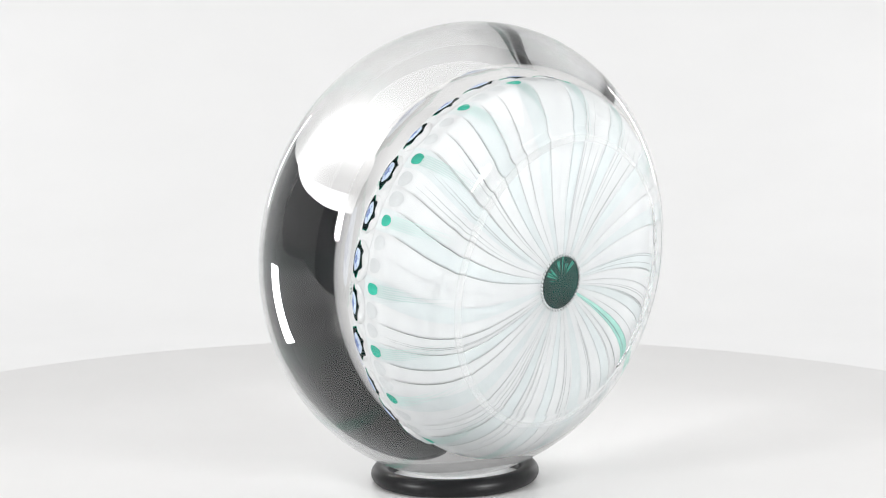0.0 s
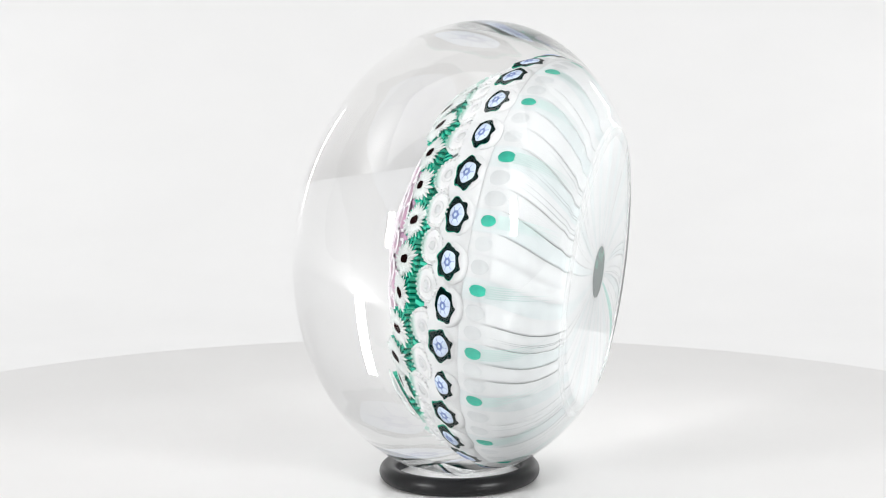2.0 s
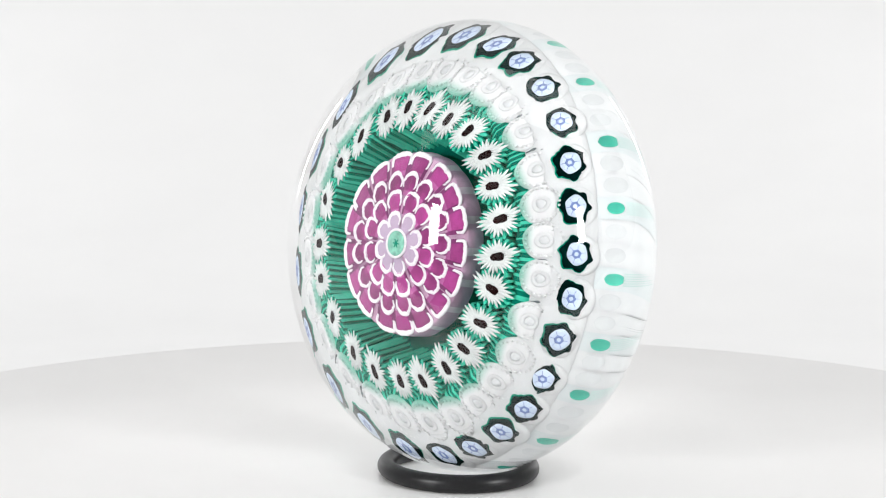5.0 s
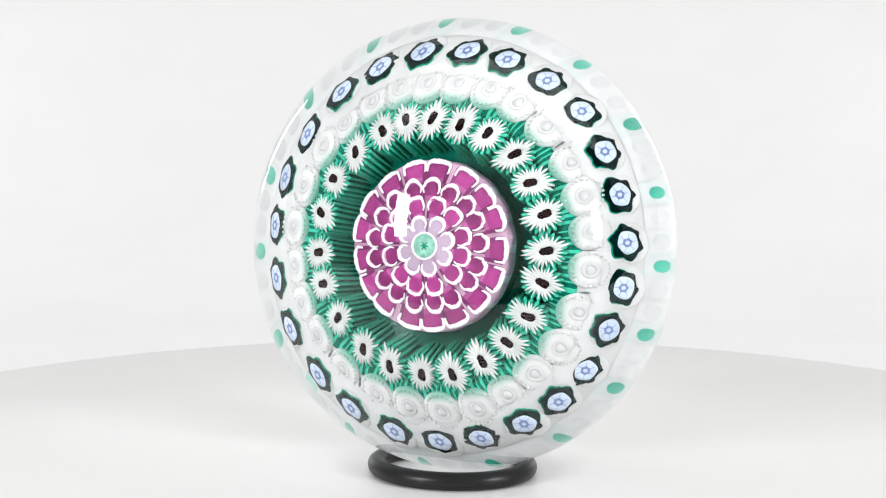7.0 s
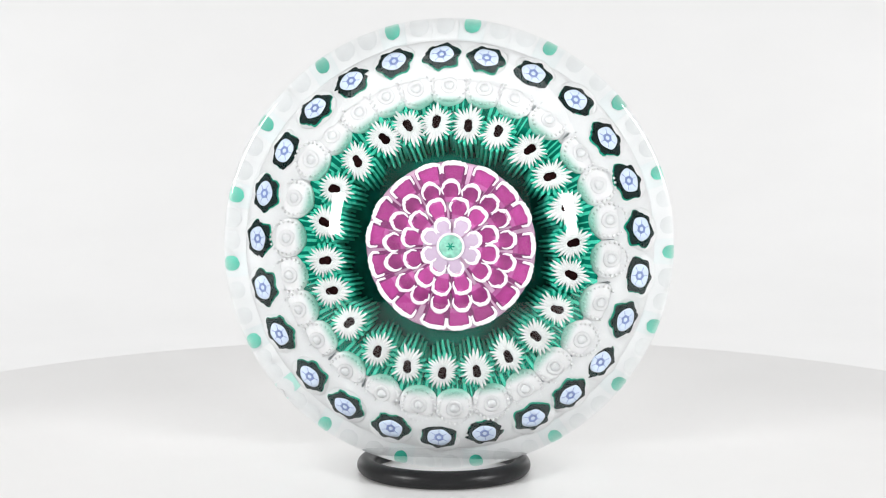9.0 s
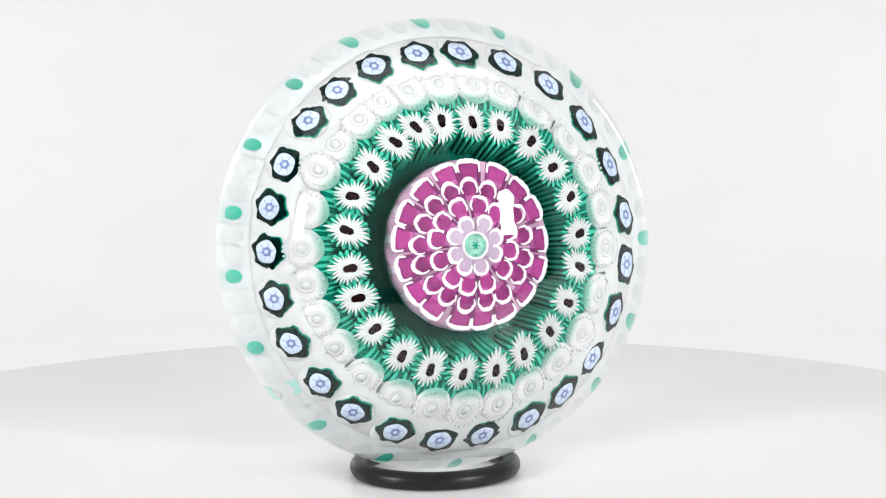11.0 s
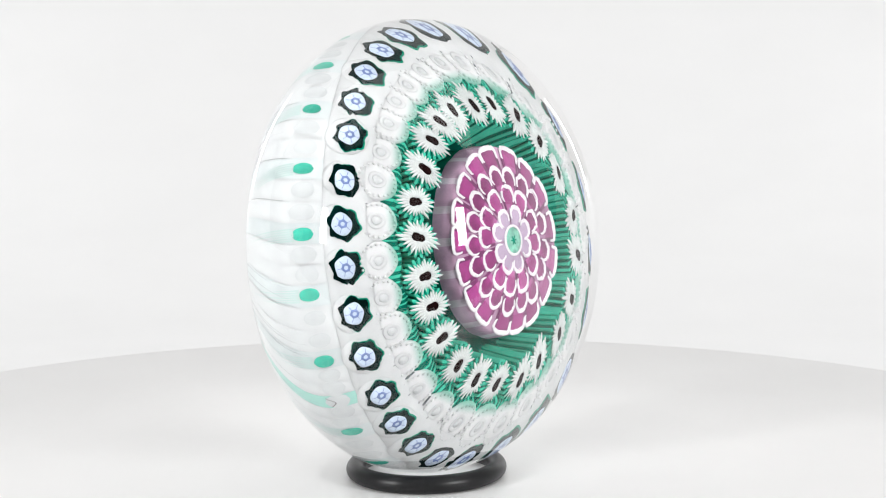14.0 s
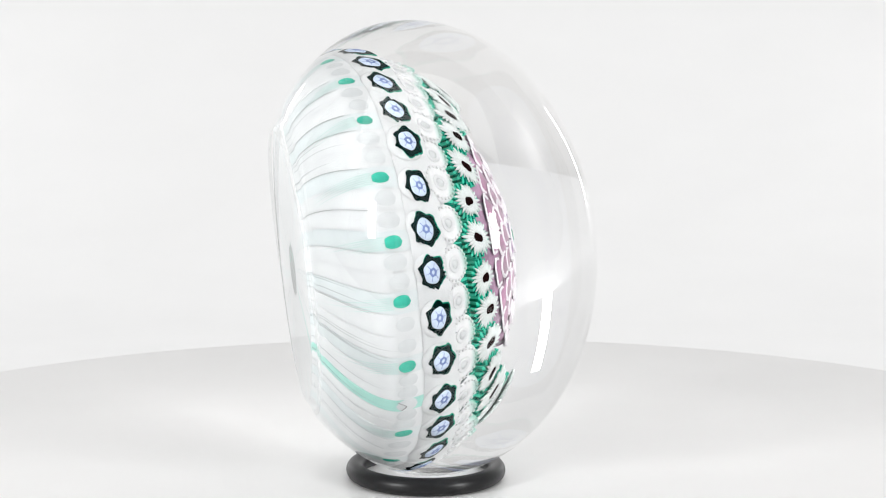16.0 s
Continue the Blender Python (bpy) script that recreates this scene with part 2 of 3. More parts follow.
# bearings of the canes, degrees round the axis
BLUE_AT = (93, 79, 65, 50, 35, 21, 6, -8, -22, -37, -50, -64, -79, -93, -108, -123, -137, -152, -167, 178, 164, 150, 135, 121, 107)
STAR_AT = (108, 96, 81, 67, 51, 35, 19, 2, -12, -29, -45, -61, -76, -92, -108, -124, -142, -159, -174, 169, 153, 137, 121)
WHITE_AT = (113, 102, 90, 78, 66, 52, 36, 23, 10, -4, -20, -34, -48, -61, -74, -88, -100, -114, -129, -144, -157, -170, 177, 163, 148, 137, 124)
MINT_AT = (85, 64, 41, 20, -1, -21, -39, -61, -83, -103, -125, -139, -154, -175, 167, 147, 126, 106)
SIGNED = 11


def mesh_of(name, bm, material):
    ob = part(name, bm, material)
    me = ob.data
    bpy.data.objects.remove(ob)
    return me


def blue_cane_kinds(rng, count):
    kinds = []
    for _ in range(count):
        dome = lambda r: 0.30 * MM * (1 - (r / (3.2 * MM)) ** 2)
        case = mesh_of("casing", lathe([(2.6 * MM, -3.5 * MM), (3.2 * MM, -0.9 * MM), (3.18 * MM, -0.45 * MM), (3.02 * MM, -0.14 * MM), (2.7 * MM, 0.05 * MM), (2.0 * MM, 0.18 * MM), (0.05 * MM, 0.30 * MM)], 36), OPAL)
        ragged = jagged(rng, 2.40 * MM, 0.17, rng.choice((4, 5, 6)), 0.075)
        ridge = jagged(rng, 1.60 * MM, 0.07, rng.choice((4, 5)), 0.016)
        flat = lambda a: 1 - 0.15 * math.cos(a) ** 2
        out = lambda a, f=ragged: f(a) * flat(a) * (1 - 0.06 * math.cos(a))
        inn = lambda a, f=ridge: f(a) * flat(a) * (1 + 0.06 * math.cos(a))
        star = mesh_of("star", plate(lambda a: inn(a) * 0.97, out, lambda r: dome(r) + 0.05 * MM, 90, 2), INK_GREEN)
        fringe = mesh_of("fringe", plate(lambda a: inn(a) * 1.1, lambda a: out(a) * (1.035 - 0.075 * math.cos(a)), lambda r: dome(r) + 0.03 * MM, 60, 1), GREEN)
        disc = mesh_of("disc", plate(lambda a: 0.02 * MM, inn, lambda r: dome(r) + 0.07 * MM, 36, 3), PALE_BLUE)
        bm = bmesh.new()
        for k in range(6):
            a = math.pi / 3 * k + rng.uniform(-0.08, 0.08)
            c, s = math.cos(a), math.sin(a)
            w0, w1, r0, r1 = 0.035 * MM, 0.03 * MM, 0.45 * MM, 1.26 * MM
            top = [bm.verts.new((r * c - w * s, r * s + w * c, dome(r) + 0.11 * MM)) for r, w in ((r0, -w0), (r1, -w1), (r1, w1), (r0, w0))]
            low = [bm.verts.new(v.co - Vector((0, 0, 0.06 * MM))) for v in top]
            bm.faces.new(top)
            for i in range(4):
                bm.faces.new((top[i], top[(i + 1) % 4], low[(i + 1) % 4], low[i]))
        spokes = mesh_of("spokes", bm, MID_BLUE)
        hub = mesh_of("hub", plate(lambda a: 0.3 * MM, lambda a: 0.56 * MM * (1 + 0.16 * abs(math.cos(3 * a))), lambda r: dome(r) + 0.13 * MM, 36, 1), MID_BLUE)
        for v in case.vertices:
            v.co.x *= 0.86 if v.co.x < 0 else 0.95
        # the cane's face bends down over the shoulder of the ground
        for me in (case, star, disc, spokes, hub, fringe):
            for v in me.vertices:
                v.co.z -= 80 * max(0.0, v.co.x) ** 2
        kinds.append((case, star, disc, spokes, hub, fringe))
    return kinds


def star_cane_kinds(rng, count):
    kinds = []
    for _ in range(count):
        n, bm = 19, bmesh.new()
        rows, per = [], 4
        lean = rng.uniform(-0.05, 0.05)
        for r, z, tooth in ((1.95, -7.6, 0.11), (2.05, -5.2, 0.12), (2.15, -3.0, 0.12), (2.25, -1.3, 0.12), (2.36, -0.1, 0.12), (2.42, 0.45, 0.10), (0.9, 0.58, 0.0)):
            row = []
            for k in range(per * n):
                a = 2 * math.pi * k / (per * n) + lean * z
                q = r * MM * (1 + tooth * math.cos(2 * math.pi * k / per))
                row.append(bm.verts.new((q * math.cos(a) * 1.12, q * math.sin(a), z * MM)))
            rows.append(row)
        for a, b in zip(rows, rows[1:]):
            for k in range(per * n):
                f = bm.faces.new((a[k], a[(k + 1) % (per * n)], b[(k + 1) % (per * n)], b[k]))
                # light and shade by colour: brighter green on crests, darker in grooves
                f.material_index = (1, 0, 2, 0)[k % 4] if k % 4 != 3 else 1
        bm.faces.new(rows[-1])
        body = mesh_of("body", bm, [GREEN, GREEN_LIT, GREEN_DIM])
        n = 27
        spikes = [rng.uniform(0.80, 1.14) for _ in range(n)]
        peaks = [min(0.9, max(0.1, rng.gauss(0.62, 0.16))) for _ in range(n)]

        def spiky(a, spikes=spikes, peaks=peaks):
            x = (a / (2 * math.pi) * n) % n
            k = int(x + 1e-6) % n
            d = x - k
            up = d / peaks[k] if d < peaks[k] else (1 - d) / (1 - peaks[k])
            return 2.16 * MM * (1 + 0.42 * math.cos(a) ** 2) * spikes[k] * (0.60 + 0.40 * max(0.0, up) ** 0.9)

        crest = lambda r: 0.40 * MM * (1 - (r / (3.1 * MM)) ** 2) + 0.62 * MM + 0.06 * MM * math.exp(-((r - 1.0 * MM) / (0.4 * MM)) ** 2)
        oval = jagged(rng, 0.68 * MM, 0.10, 2, 0.10)
        eye = lambda a, oval=oval, pear=rng.choice((-0.16, -0.08, 0.05, 0.16)): oval(a) * (0.80 + 0.85 * math.cos(a) ** 2) * (1 + pear * math.cos(a))
        burst = mesh_of("burst", plate(lambda a: eye(a) * 0.9, spiky, crest, 192, 3), STAR_WHITE)
        for v in burst.vertices:
            x = (math.atan2(v.co.y, v.co.x) / (2 * math.pi) * n) % n
            d, r = x - int(x), math.hypot(v.co.x, v.co.y)
            v.co.z += 0.13 * MM * (math.sin(math.pi * d) - 0.5) * min(1.0, max(0.0, (r - 0.9 * MM) / (0.8 * MM)))
        core = mesh_of("core", plate(lambda a: 0.02 * MM, eye, lambda r: 1.03 * MM - 0.03 * r, 24, 2), BROWN)
        kinds.append((body, burst, core))
    return kinds


def white_cane_kinds(rng, count):
    kinds = []
    for _ in range(count):
        wob = jagged(rng, 1.0, 0.03, 5, 0.012)
        body = mesh_of("body", lathe([(2.0 * MM, -3.5 * MM), (2.38 * MM, -1.0 * MM), (2.45 * MM, -0.40 * MM), (2.25 * MM, -0.06 * MM), (1.45 * MM, 0.05 * MM), (0.05 * MM, 0.12 * MM)], 28, True, lambda a, r: wob(a)), OPAL_BLEED)
        hole = jagged(rng, 0.55 * MM, 0.12, 3, 0.05)
        eyelet = mesh_of("eyelet", plate(hole, lambda a: hole(a) + 0.48 * MM, lambda r: 0.19 * MM - abs(r - 0.8 * MM) * 0.20, 32, 4, 0.15 * MM), OPAL)
        core = mesh_of("core", plate(lambda a: 0.02 * MM, hole, lambda r: 0.16 * MM, 20, 1), OPAL_GREY)
        bm, n = bmesh.new(), 22
        for k in range(n):
            a = 2 * math.pi * k / n
            q = 2.04 * MM * wob(a)
            ball(bm, (q * math.cos(a), q * math.sin(a), -0.01 * MM), 0.215 * MM)
        beads = mesh_of("bead_ring", bm, OPAL_BLEED)
        for me in (body, eyelet, core, beads):
            for v in me.vertices:
                v.co.x, v.co.y = v.co.x * 1.24, v.co.y * 1.10
        kinds.append((body, eyelet, core, beads))
    return kinds


def set_canes(name, bearings, kinds, names, r, u, beta, rng, wander, label):
    for az in bearings:
        m = seat(az + rng.uniform(-0.5, 0.5), r + rng.uniform(-wander, wander), u + rng.uniform(-wander, wander), beta + rng.uniform(-4, 4), 0)
        kind = kinds[rng.randrange(len(kinds))]
        spin = Matrix.Rotation(rng.uniform(-0.3, 0.3), 4, "Z")
        first = shared(name, kind[0], weight, label, m @ spin)
        for piece, me in zip(names[1:], kind[1:]):
            shared(piece, me, first)


rng = random.Random(5)
set_canes("blue_cane", BLUE_AT, blue_cane_kinds(rng, 6), ("casing", "star", "disc", "spokes", "hub", "fringe"), 25.0 * MM, -1.95 * MM, 50, rng, 0.15 * MM, "white cane with an ink-green star round a pale blue disc")
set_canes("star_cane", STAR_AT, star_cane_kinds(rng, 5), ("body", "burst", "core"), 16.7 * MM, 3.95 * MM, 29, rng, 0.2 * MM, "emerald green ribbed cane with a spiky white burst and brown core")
set_canes("white_cane", WHITE_AT, white_cane_kinds(rng, 5), ("body", "eyelet", "core", "bead_ring"), 21.75 * MM, 1.2 * MM, 41, rng, 0.15 * MM, "white cane with a beaded edge and raised eyelet")


# grey slivers where neighbouring canes part
bm = bmesh.new()
top = [bm.verts.new((x * MM, y * MM, 0.0)) for x, y in ((-0.9, 0.04), (-0.4, 0.10), (0.0, 0.20), (0.4, 0.08), (1.1, 0.02), (0.4, -0.08), (0.0, -0.18), (-0.4, -0.07))]
low = [bm.verts.new(v.co - Vector((0, 0, 0.4 * MM))) for v in top]
bm.faces.new(top)
for k in range(8):
    bm.faces.new((top[k], top[(k + 1) % 8], low[(k + 1) % 8], low[k]))
sliver = mesh_of("gap", bm, SEAM)
for k, az in enumerate(BLUE_AT):
    nxt = BLUE_AT[(k + 1) % len(BLUE_AT)]
    mid = az - ((az - nxt) % 360) / 2
    shared("gap", sliver, weight, "", seat(mid, 23.3 * MM, -0.02 * MM, 45, rng.uniform(-8, 8)))
for k, az in enumerate(WHITE_AT):
    nxt = WHITE_AT[(k + 1) % len(WHITE_AT)]
    mid = az - ((az - nxt) % 360) / 2
    if rng.random() < 0.7:
        shared("gap", sliver, weight, "", seat(mid, 21.9 * MM, 0.98 * MM, 40, 180 + rng.uniform(-10, 10)))


# ---- the drawn rods that run from the outer row of heads to the base ----
BOWL = [(26.2, -4.3), (27.5, -7.0), (27.8, -9.7), (27.0, -12.4), (25.0, -15.0), (21.6, -17.1), (17.1, -18.5), (12.0, -19.2), (8.0, -19.8), (4.4, -20.1)]


def bowl(s):
    x = s * (len(BOWL) - 1)
    i = min(int(x), len(BOWL) - 2)
    f = x - i
    p0, p1, p2, p3 = (BOWL[max(0, min(len(BOWL) - 1, j))] for j in (i - 1, i, i + 1, i + 2))
    return [0.5 * MM * (2 * b + (c - a) * f + (2 * a - 5 * b + 4 * c - d) * f * f + (3 * b - a - 3 * c + d) * f ** 3) for a, b, c, d in zip(p0, p1, p2, p3)]


def swirl(s, twist):
    """Degrees by which a rod has drifted round the axis on its way to the middle of the base."""
    f = min(1.0, max(0.0, (s - 0.12) / 0.75))
    return twist * f * f * (3 - 2 * f)


def rod_mesh(half0, half1, twist, ends):
    """A drawn rod about the bearing 0, between two bearings that drift along its length; rounded across."""
    bm, rows, steps = bmesh.new(), [], 26
    for i in range(steps + 1):
        s = i / steps
        (r, z), (r2, z2) = bowl(s), bowl(min(1, s + 0.01)) if s < 0.99 else bowl(s - 0.01)
        sign = 1 if s < 0.99 else -1
        t = Vector((r2 - r, z2 - z)) * sign
        t.normalize()
        nr, nz = -t.y, t.x
        if nr * r + (nz * (z + 0.006)) < 0:
            nr, nz = -nr, -nz
        row = []
        for k, f in enumerate((-1, -0.97, -0.72, -0.3, 0.1, 0.5, 0.85, 0.97, 1)):
            full, gap = half0 if f < 0 else half1, min(1.0, max(0.0, (s - 0.22) / 0.25)) * (1 - 0.8 * min(1.0, max(0.0, (s - 0.55) / 0.35)))
            w = full * (1 - (1 - ends[0 if f < 0 else 1]) * gap) * f 
            a = radians(w + swirl(s, twist))
            b = (0.015 * MM * (1 - f * f) ** 0.5 - ((0.2 if ends[0 if f < 0 else 1] < 0.985 else 0.0) * MM if abs(f) > 0.99 and s > 0.2 else 0)) * (0.35 + 0.65 * r / (27 * MM))
            row.append(bm.verts.new(((r + nr * b) * math.cos(a), (r + nr * b) * math.sin(a), z + nz * b)))
        rows.append(row)
    for a, b in zip(rows, rows[1:]):
        for k in range(8):
            bm.faces.new((a[k], a[k + 1], b[k + 1], b[k])).smooth = True
    return bm


def streaks(width, twist, rng, count):
    """Fine dark threads that lie on a rod along its length."""
    bm = bmesh.new()
    for _ in range(count):
        at, s0, s1 = rng.uniform(-0.85, 0.85) * width, rng.uniform(0.15, 0.5), rng.uniform(0.7, 1.0)
        rows = []
        for i in range(13):
            s = s0 + (s1 - s0) * i / 12
            r, z = bowl(s)
            w = 0.03 * MM * math.sin(math.pi * (i + 0.3) / 12.6) / max(r, 0.003)
            a = radians(at + swirl(s, twist))
            k = 1 + 0.10 * MM / max(math.hypot(r, z + 6 * MM), 1e-3)
            rows.append([bm.verts.new((r * k * math.cos(a + q * w), r * k * math.sin(a + q * w), (z + 6 * MM) * k - 6 * MM)) for q in (-1, 1)])
        for a, b in zip(rows, rows[1:]):
            bm.faces.new((a[0], a[1], b[1], b[0]))
    return bm


part("seam_bowl", lathe([(bowl(0.16 + 0.84 * i / 30)[0] - 0.12 * MM, bowl(0.16 + 0.84 * i / 30)[1] + 0.10 * MM) for i in range(31)], 96), SEAM, weight, "dark grey glass between the drawn rods")


def patch(outline, s0, s1, proud, n=10):
    """A patch that lies on the bowl between two stretches of it; outline gives its half width in mm by 0 to 1 along it."""
    bm, rows = bmesh.new(), []
    for i in range(n + 1):
        f = i / n
        r, z = bowl(s0 + (s1 - s0) * f)
        lo, hi = outline(f)
        k = 1 + proud * MM / math.hypot(r, z + 6 * MM)
        rows.append([bm.verts.new((r * k * math.cos(q * MM / r), r * k * math.sin(q * MM / r), (z + 6 * MM) * k - 6 * MM)) for q in (lo, lo * 0.5 + hi * 0.5, hi)])
    for a, b in zip(rows, rows[1:]):
        for j in range(2):
            bm.faces.new((a[j], a[j + 1], b[j + 1], b[j])).smooth = True
    return bm


def lens(half, blunt, rng):
    d, e = rng.uniform(0.85, 1.1), rng.uniform(0.85, 1.1)
    return lambda f: (-half * d * max(0.0, 1 - abs(2 * f - 1) ** blunt) ** 0.5 * (1.1 - 0.25 * f), half * e * max(0.0, 1 - abs(2 * f - 1) ** blunt) ** 0.5 * (1.05 - 0.2 * f))


mint_heads = [mesh_of("head", patch(lens(0.98, 2.1, rng), 0.052, 0.152 + rng.uniform(-0.01, 0.02), 0.05), MINT) for _ in range(6)]
white_heads = [mesh_of("head", patch(lens(1.3, 2.1, rng), 0.042, 0.165 + rng.uniform(-0.015, 0.02), 0.045), HEAD_WHITE) for _ in range(4)]
tails = []
for _ in range(4):
    bm = bmesh.new()
    for k in range(6):
        y0 = (k - 2.5) * 0.33
        piece = patch(lambda f, y0=y0: (y0 - 0.14 * (1 - f), y0 + 0.14 * (1 - f)), 0.155, 0.26 + rng.uniform(0.04, 0.34), 0.085, 8)
        me = bpy.data.meshes.new("tail")
        piece.to_mesh(me)
        piece.free()
        bm.from_mesh(me)
        bpy.data.meshes.remove(me)
    tails.append(mesh_of("tail", bm, TAIL))
bearings = []
for i, az in enumerate(MINT_AT):
    nxt = MINT_AT[(i + 1) % len(MINT_AT)]
    gap = (az - nxt) % 360
    bearings += [(az, gap / 3, "mint" if i != SIGNED else "signed"), (az - gap / 3, gap / 3, "white"), (az - 2 * gap / 3, gap / 3, "white")]
for i, (az, width, kind) in enumerate(bearings):
    before = (bearings[i - 1][0] - az) % 360 / 2
    after = (az - bearings[(i + 1) % len(bearings)][0]) % 360 / 2
    q0, q1 = rng.choice((0.955, 0.97, 0.98, 1.0, 1.0)), rng.choice((0.98, 1.0, 1.0, 1.0))
    twist = -12.0
    material = {"mint": ROD_AQUA, "white": ROD_WHITE, "signed": MINT_PALE}[kind]
    label = {"mint": "pale aqua drawn glass rod with a mint green end", "white": "white drawn glass rod", "signed": "mint green drawn glass rod with a marked end"}[kind]
    rod = part("drawn_rod", rod_mesh(after, before, twist, (q0, q1)), material, weight, label, Matrix.Rotation(radians(az), 4, "Z"))
    r, z = bowl(0.13)
    head = Matrix.Translation((r + 0.06 * MM, 0, z)) @ Matrix.Rotation(radians(82), 4, "Y")
    shared("head", rng.choice(mint_heads) if kind == "mint" else rng.choice(white_heads), rod)
    if kind == "mint":
        shared("tail", rng.choice(tails), rod)
    if rng.random() < 0.3:
        part("thread", streaks(width / 2, twist, rng, 2), SEAM, rod)
    if kind == "signed":
        bm = bmesh.new()
        pts = [(0.7 * math.cos(t * 1.1) * MM * (1 - t / 9), (t - 2.6) * 0.36 * MM) for t in [k * 0.35 for k in range(15)]]
        pair = [[bm.verts.new((x + d * 0.09 * MM, y, 0.16 * MM)) for d in (-1, 1)] for x, y in pts]
        for a, b in zip(pair, pair[1:]):
            bm.faces.new((a[0], a[1], b[1], b[0]))
        part("mark", bm, MARK, rod, "small grey squiggle", head)

# dark cane in the middle of the base, with its beaded edge
hub = part("base_cane", lathe([(4.2 * MM, -18 * MM), (4.3 * MM, -20.0 * MM), (4.0 * MM, -20.4 * MM), (2.0 * MM, -20.5 * MM), (0.05 * MM, -20.45 * MM)], 40), BASE_GREEN, weight, "dark green cane in the middle of the base")
bm = bmesh.new()
for k in range(44):
    a = 2 * math.pi * k / 44
    ball(bm, (4.45 * MM * math.cos(a), 4.45 * MM * math.sin(a), -20.3 * MM), 0.30 * MM)
part("bead_ring", bm, OPAL_GREY, hub, "pale beaded edge")
# mint slivers painted as the glints that its cracked flaws throw back
bm = bmesh.new()
for k in range(16):
    a, r0, r1 = rng.uniform(0.0, 2.6), rng.uniform(1.0, 2.0), rng.uniform(2.6, 3.9)
    vs = [bm.verts.new((r * MM * math.cos(a + d), r * MM * math.sin(a + d) + 0.4 * MM, -20.56 * MM)) for r, d in ((r0, 0), (r1, -0.03), (r1, 0.04))]
    bm.faces.new(vs)
part("glint", bm, MINT, hub, "light green glints painted over its flaws")

# ---- the rose ----
bm = lathe([(10.4 * MM, -2.6 * MM), (10.9 * MM, 1.2 * MM), (11.35 * MM, 2.9 * MM), (11.42 * MM, 4.0 * MM), (11.42 * MM, 5.0 * MM), (11.2 * MM, 5.38 * MM), (8.5 * MM, 6.15 * MM), (4 * MM, 6.95 * MM), (0.05 * MM, 7.15 * MM)], 68, True, lambda a, r: 1 + (0.012 * abs(math.sin(8.5 * a)) if r > 10 * MM else 0))
for f in bm.faces:
    c = f.calc_center_median()
    if len(f.verts) == 4 and c.xy.length > 10.8 * MM and int(math.degrees(math.atan2(c.y, c.x)) / 5.3 + 100) % 4 == 0:
        f.material_index = 1
    # foot of the wall coloured dark green for the shade in the valley
    if c.z < 2.4 * MM and c.xy.length > 10 * MM:
        f.material_index = 2
rose = part("rose", bm, [ROSE_SIDE, ROSE_STREAK, GREEN_SHADED], weight, "pink and white rose of petal-shaped canes", Matrix.Translation((0.4 * MM, 0.2 * MM, 0.72 * MM)) @ Matrix.Rotation(radians(0.9), 4, "Y") @ Matrix.Diagonal((1.0, 1.0, 1, 1)))
crown = lambda r: (7.36 - 1.9 * (r / (11.6 * MM)) ** 2) * MM


def petal_meshes(r0, r1, half, square, rng):
    """A filled wedge and the white rim that arches round its outer end; the petal lies about the bearing 0."""
    n, outer = 14, []
    for i in range(n + 1):
        f = -1 + 2 * i / n
        a = f * half * 0.86
        drop = abs(f) ** square
        outer.append((r1 - drop * (r1 - r0) * (0.42 if square < 5 else 0.16) + rng.uniform(-0.06, 0.06) * MM, a + rng.uniform(-0.012, 0.012)))
    deep = 0.46 if square > 5 else 0.30
    legs = [(r0 + (r1 - r0) * deep, half * 0.76), (r0 + (r1 - r0) * (0.28 + deep / 2), half * 0.84)]
    path = [(r, -a) for r, a in legs] + outer + [(r, a) for r, a in reversed(legs)]
    bm, rows = bmesh.new(), []
    for j, (r, a) in enumerate(path):
        p = Vector((r * math.cos(a), r * math.sin(a), 0))
        q0, q1 = path[max(0, j - 1)], path[min(len(path) - 1, j + 1)]
        t = Vector((q1[0] * math.cos(q1[1]) - q0[0] * math.cos(q0[1]), q1[0] * math.sin(q1[1]) - q0[0] * math.sin(q0[1]), 0)).normalized()
        side = Vector((t.y, -t.x, 0))
        taper = 0.16 + 0.84 * math.sin(math.pi * (j + 0.5) / len(path)) ** 0.9
        w = (0.36 if square > 5 else 0.29) * MM * taper * rng.uniform(0.85, 1.12)
        top = crown(r)
        rows.append([bm.verts.new((*(p + side * d * w).xy, top + h * MM)) for d, h in ((-1.08, -0.14), (-0.97, -0.015), (-0.45, 0.03), (0.4, 0.03), (0.97, -0.015), (1.08, -0.14))])
    for a, b in zip(rows, rows[1:]):
        for k in range(5):
            bm.faces.new((a[k], a[k + 1], b[k + 1], b[k])).smooth = True
    fill, grid = bmesh.new(), []
    for s in range(5):
        f = s / 4
        r = r0 - 0.25 * MM + (r1 - r0 + 0.05 * MM) * f
        grid.append([fill.verts.new((r * math.cos(a), r * math.sin(a), crown(r) - (0.05 + 0.03 * f * f) * MM - 0.05 * MM * abs(k / 3) ** 3)) for k in range(-3, 4) for a in [half * 0.96 * k / 3]])
    for a, b in zip(grid, grid[1:]):
        for k in range(6):
            f = fill.faces.new((a[k], a[k + 1], b[k + 1], b[k]))
            f.smooth = True
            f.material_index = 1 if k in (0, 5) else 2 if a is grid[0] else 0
    return fill, bm


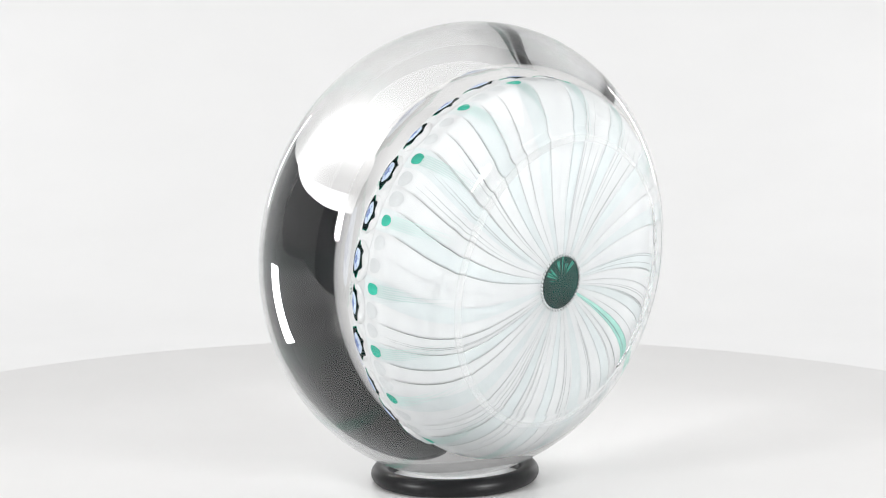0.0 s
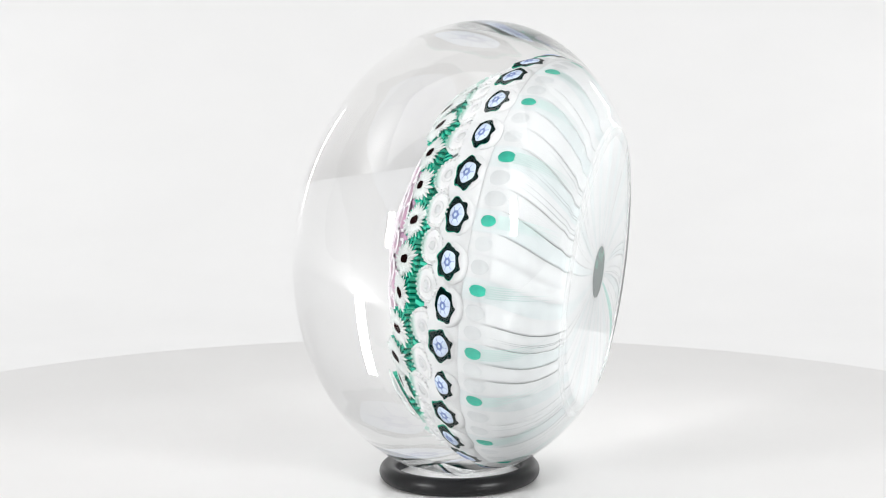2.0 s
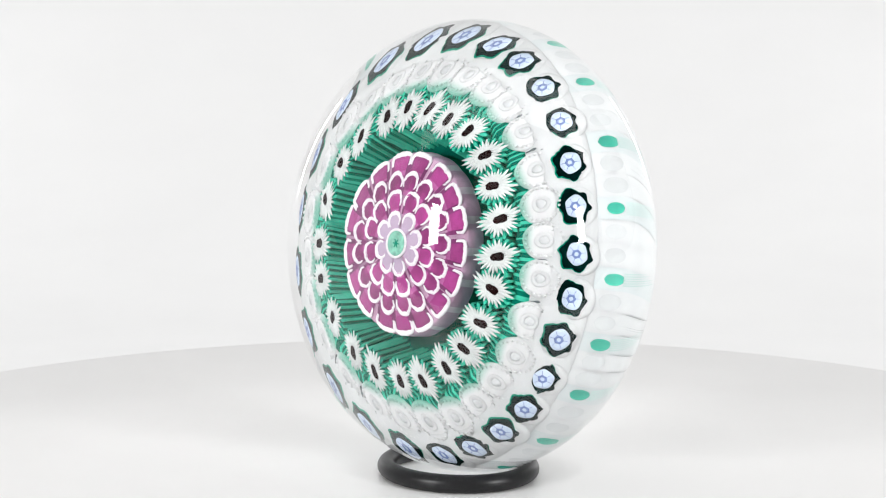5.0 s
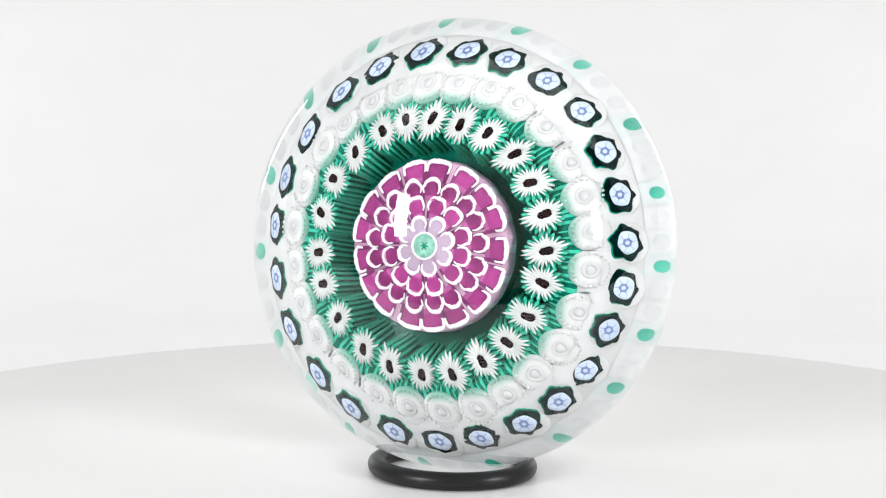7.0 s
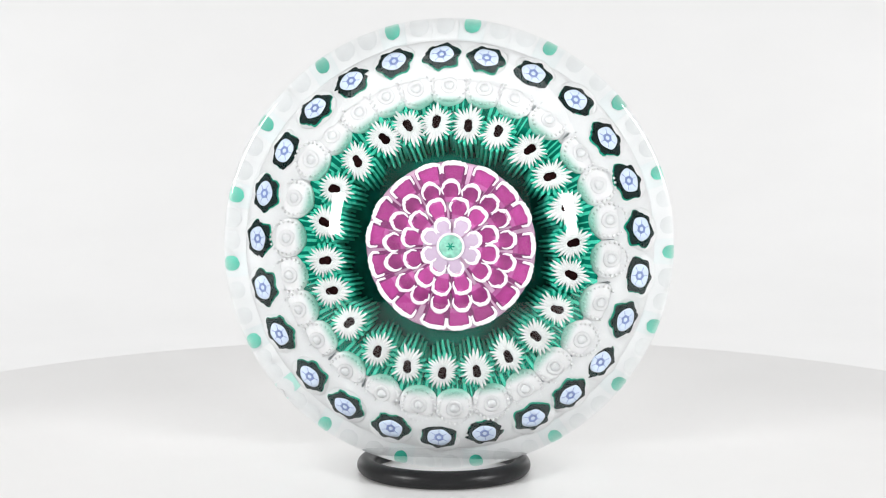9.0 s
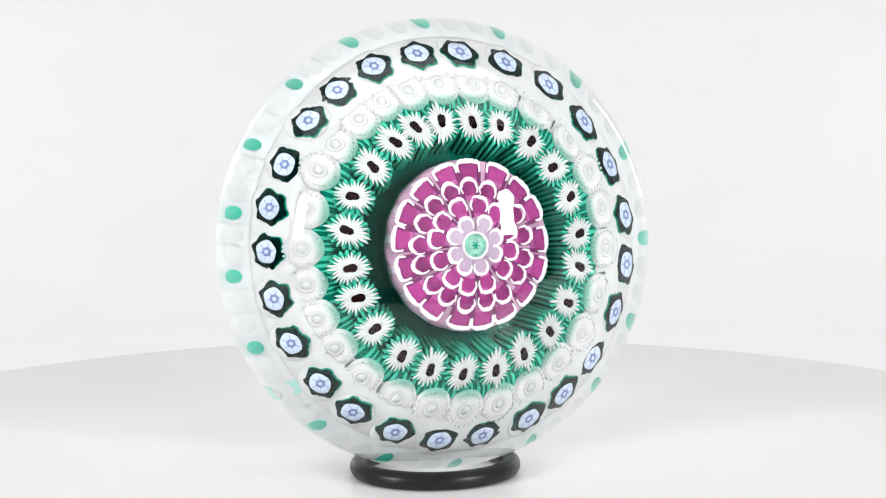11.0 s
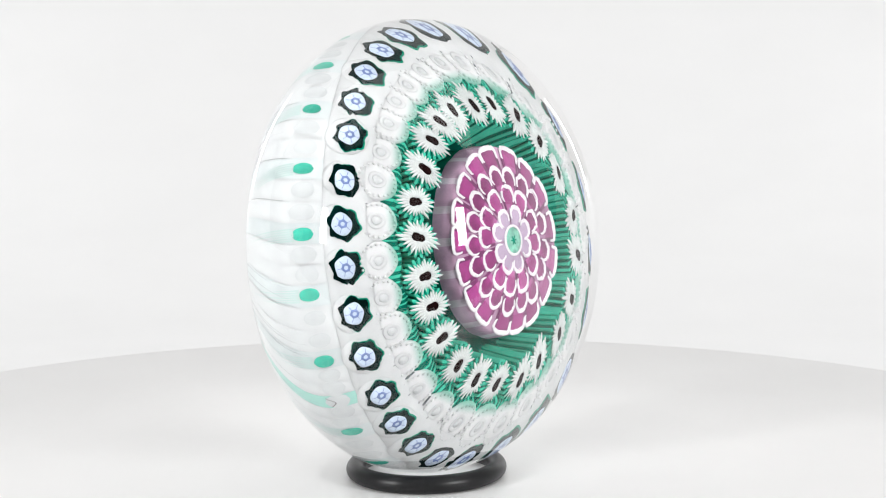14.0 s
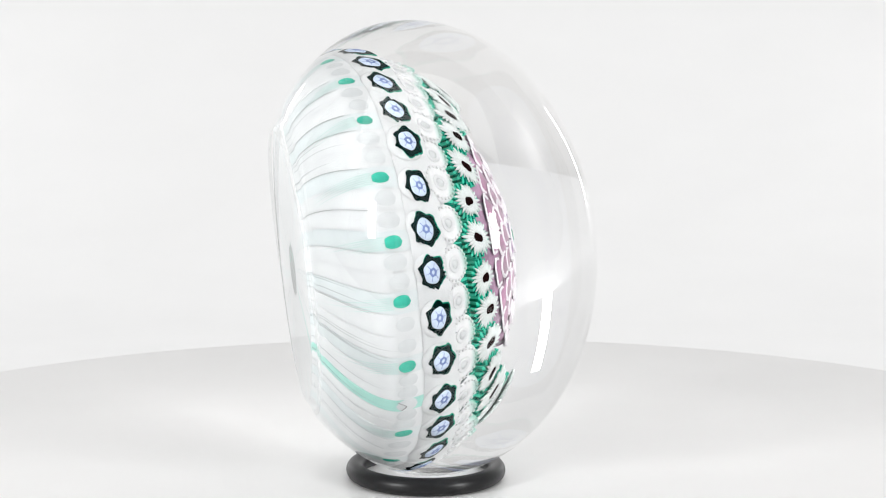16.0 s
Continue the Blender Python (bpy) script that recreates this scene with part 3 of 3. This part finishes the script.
for r0, r1, count, square, stuff in ((1.9, 4.1, 8, 3.0, LILAC), (4.0, 6.6, 12, 4.2, MAGENTA), (6.4, 9.05, 17, 2.5, MAGENTA), (8.9, 11.35, 17, 7.0, MAGENTA)):
    kinds = []
    for _ in range(7):
        f, b = petal_meshes(r0 * MM, r1 * MM, math.pi / count, square, rng)
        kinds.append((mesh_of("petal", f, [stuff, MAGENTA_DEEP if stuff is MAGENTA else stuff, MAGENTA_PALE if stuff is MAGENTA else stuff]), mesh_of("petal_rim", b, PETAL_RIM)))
    for k in range(count):
        turn = Matrix.Rotation(2 * math.pi * (k + rng.uniform(-0.1, 0.1)) / count + r0, 4, "Z") @ Matrix.Translation((rng.uniform(-0.16, 0.16) * MM, 0, rng.uniform(-0.05, 0.05) * MM))
        kind = kinds[rng.randrange(7)]
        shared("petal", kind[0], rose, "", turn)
        shared("petal_rim", kind[1], rose, "", turn)
part("heart_edge", plate(lambda a: 1.62 * MM, lambda a: 1.95 * MM, lambda r: 7.42 * MM, 36, 1), PETAL_RIM, rose)
part("heart", plate(lambda a: 0.02 * MM, lambda a: 1.66 * MM, lambda r: 7.39 * MM, 36, 2), mat("pale_green_glass", (0.26, 0.60, 0.47), 0.4, 0.35, 1400, 0.2, 0.3), rose, "pale green heart of the rose")
part("heart_star", plate(lambda a: 0.05 * MM, lambda a: 0.62 * MM * (0.62 + 0.38 * math.cos(6 * a)), lambda r: 7.44 * MM, 36, 1, 0.05 * MM), GREEN, rose)

# the set piece sits a little askew in its glass
ASKEW = Matrix.Translation((0.19 * MM, -0.36 * MM, 0)) @ Matrix.Rotation(radians(-2.59), 4, "X") @ Matrix.Rotation(radians(0.89), 4, "Y")
for piece in weight.children:
    if not piece.name.startswith("glass_body"):
        piece.matrix_basis = ASKEW @ piece.matrix_basis

# ---- the black ring in which it stands ----
bm = bmesh.new()
TUBE, rows = 1.52 * MM, []
for k in range(96):
    a = 2 * math.pi * k / 96
    c, s = math.cos(a), math.sin(a)
    ax, ay = 14.6 * MM - TUBE, 13.25 * MM - TUBE
    rows.append([bm.verts.new(((ax + TUBE * math.cos(b)) * c, (ay + TUBE * math.cos(b)) * s, TUBE + TUBE * math.sin(b))) for b in [2 * math.pi * j / 24 for j in range(24)]])
for k in range(96):
    for j in range(24):
        bm.faces.new((rows[k][j], rows[(k + 1) % 96][j], rows[(k + 1) % 96][(j + 1) % 24], rows[k][(j + 1) % 24])).smooth = True
ring = tagged(part("ring_stand", bm, RUBBER), "black rubber ring holding the paperweight upright on the white sheet", "ring stand")


def motions():
    glass_rows, ring_rows = [], []
    for i in range(33):
        t = i / 2
        p = OMEGA * (t - T_FRONT)
        s, c = math.sin(radians(p)), math.cos(radians(p))
        glass_rows.append((t, pose(-OFF_GLASS * s, OFF_GLASS * c, HEIGHT, 90 - TILT, 0, p)))
        ring_rows.append((t, pose(RING_X - OFF_RING * s, OFF_RING * c, 0, 0, 0, p)))
    walk(turntable, [(i / 2, pose(0, 0, 0, 0, 0, OMEGA * (i / 2 - T_FRONT))) for i in range(33)])
    walk(weight, glass_rows)
    walk(ring, ring_rows)


motions()
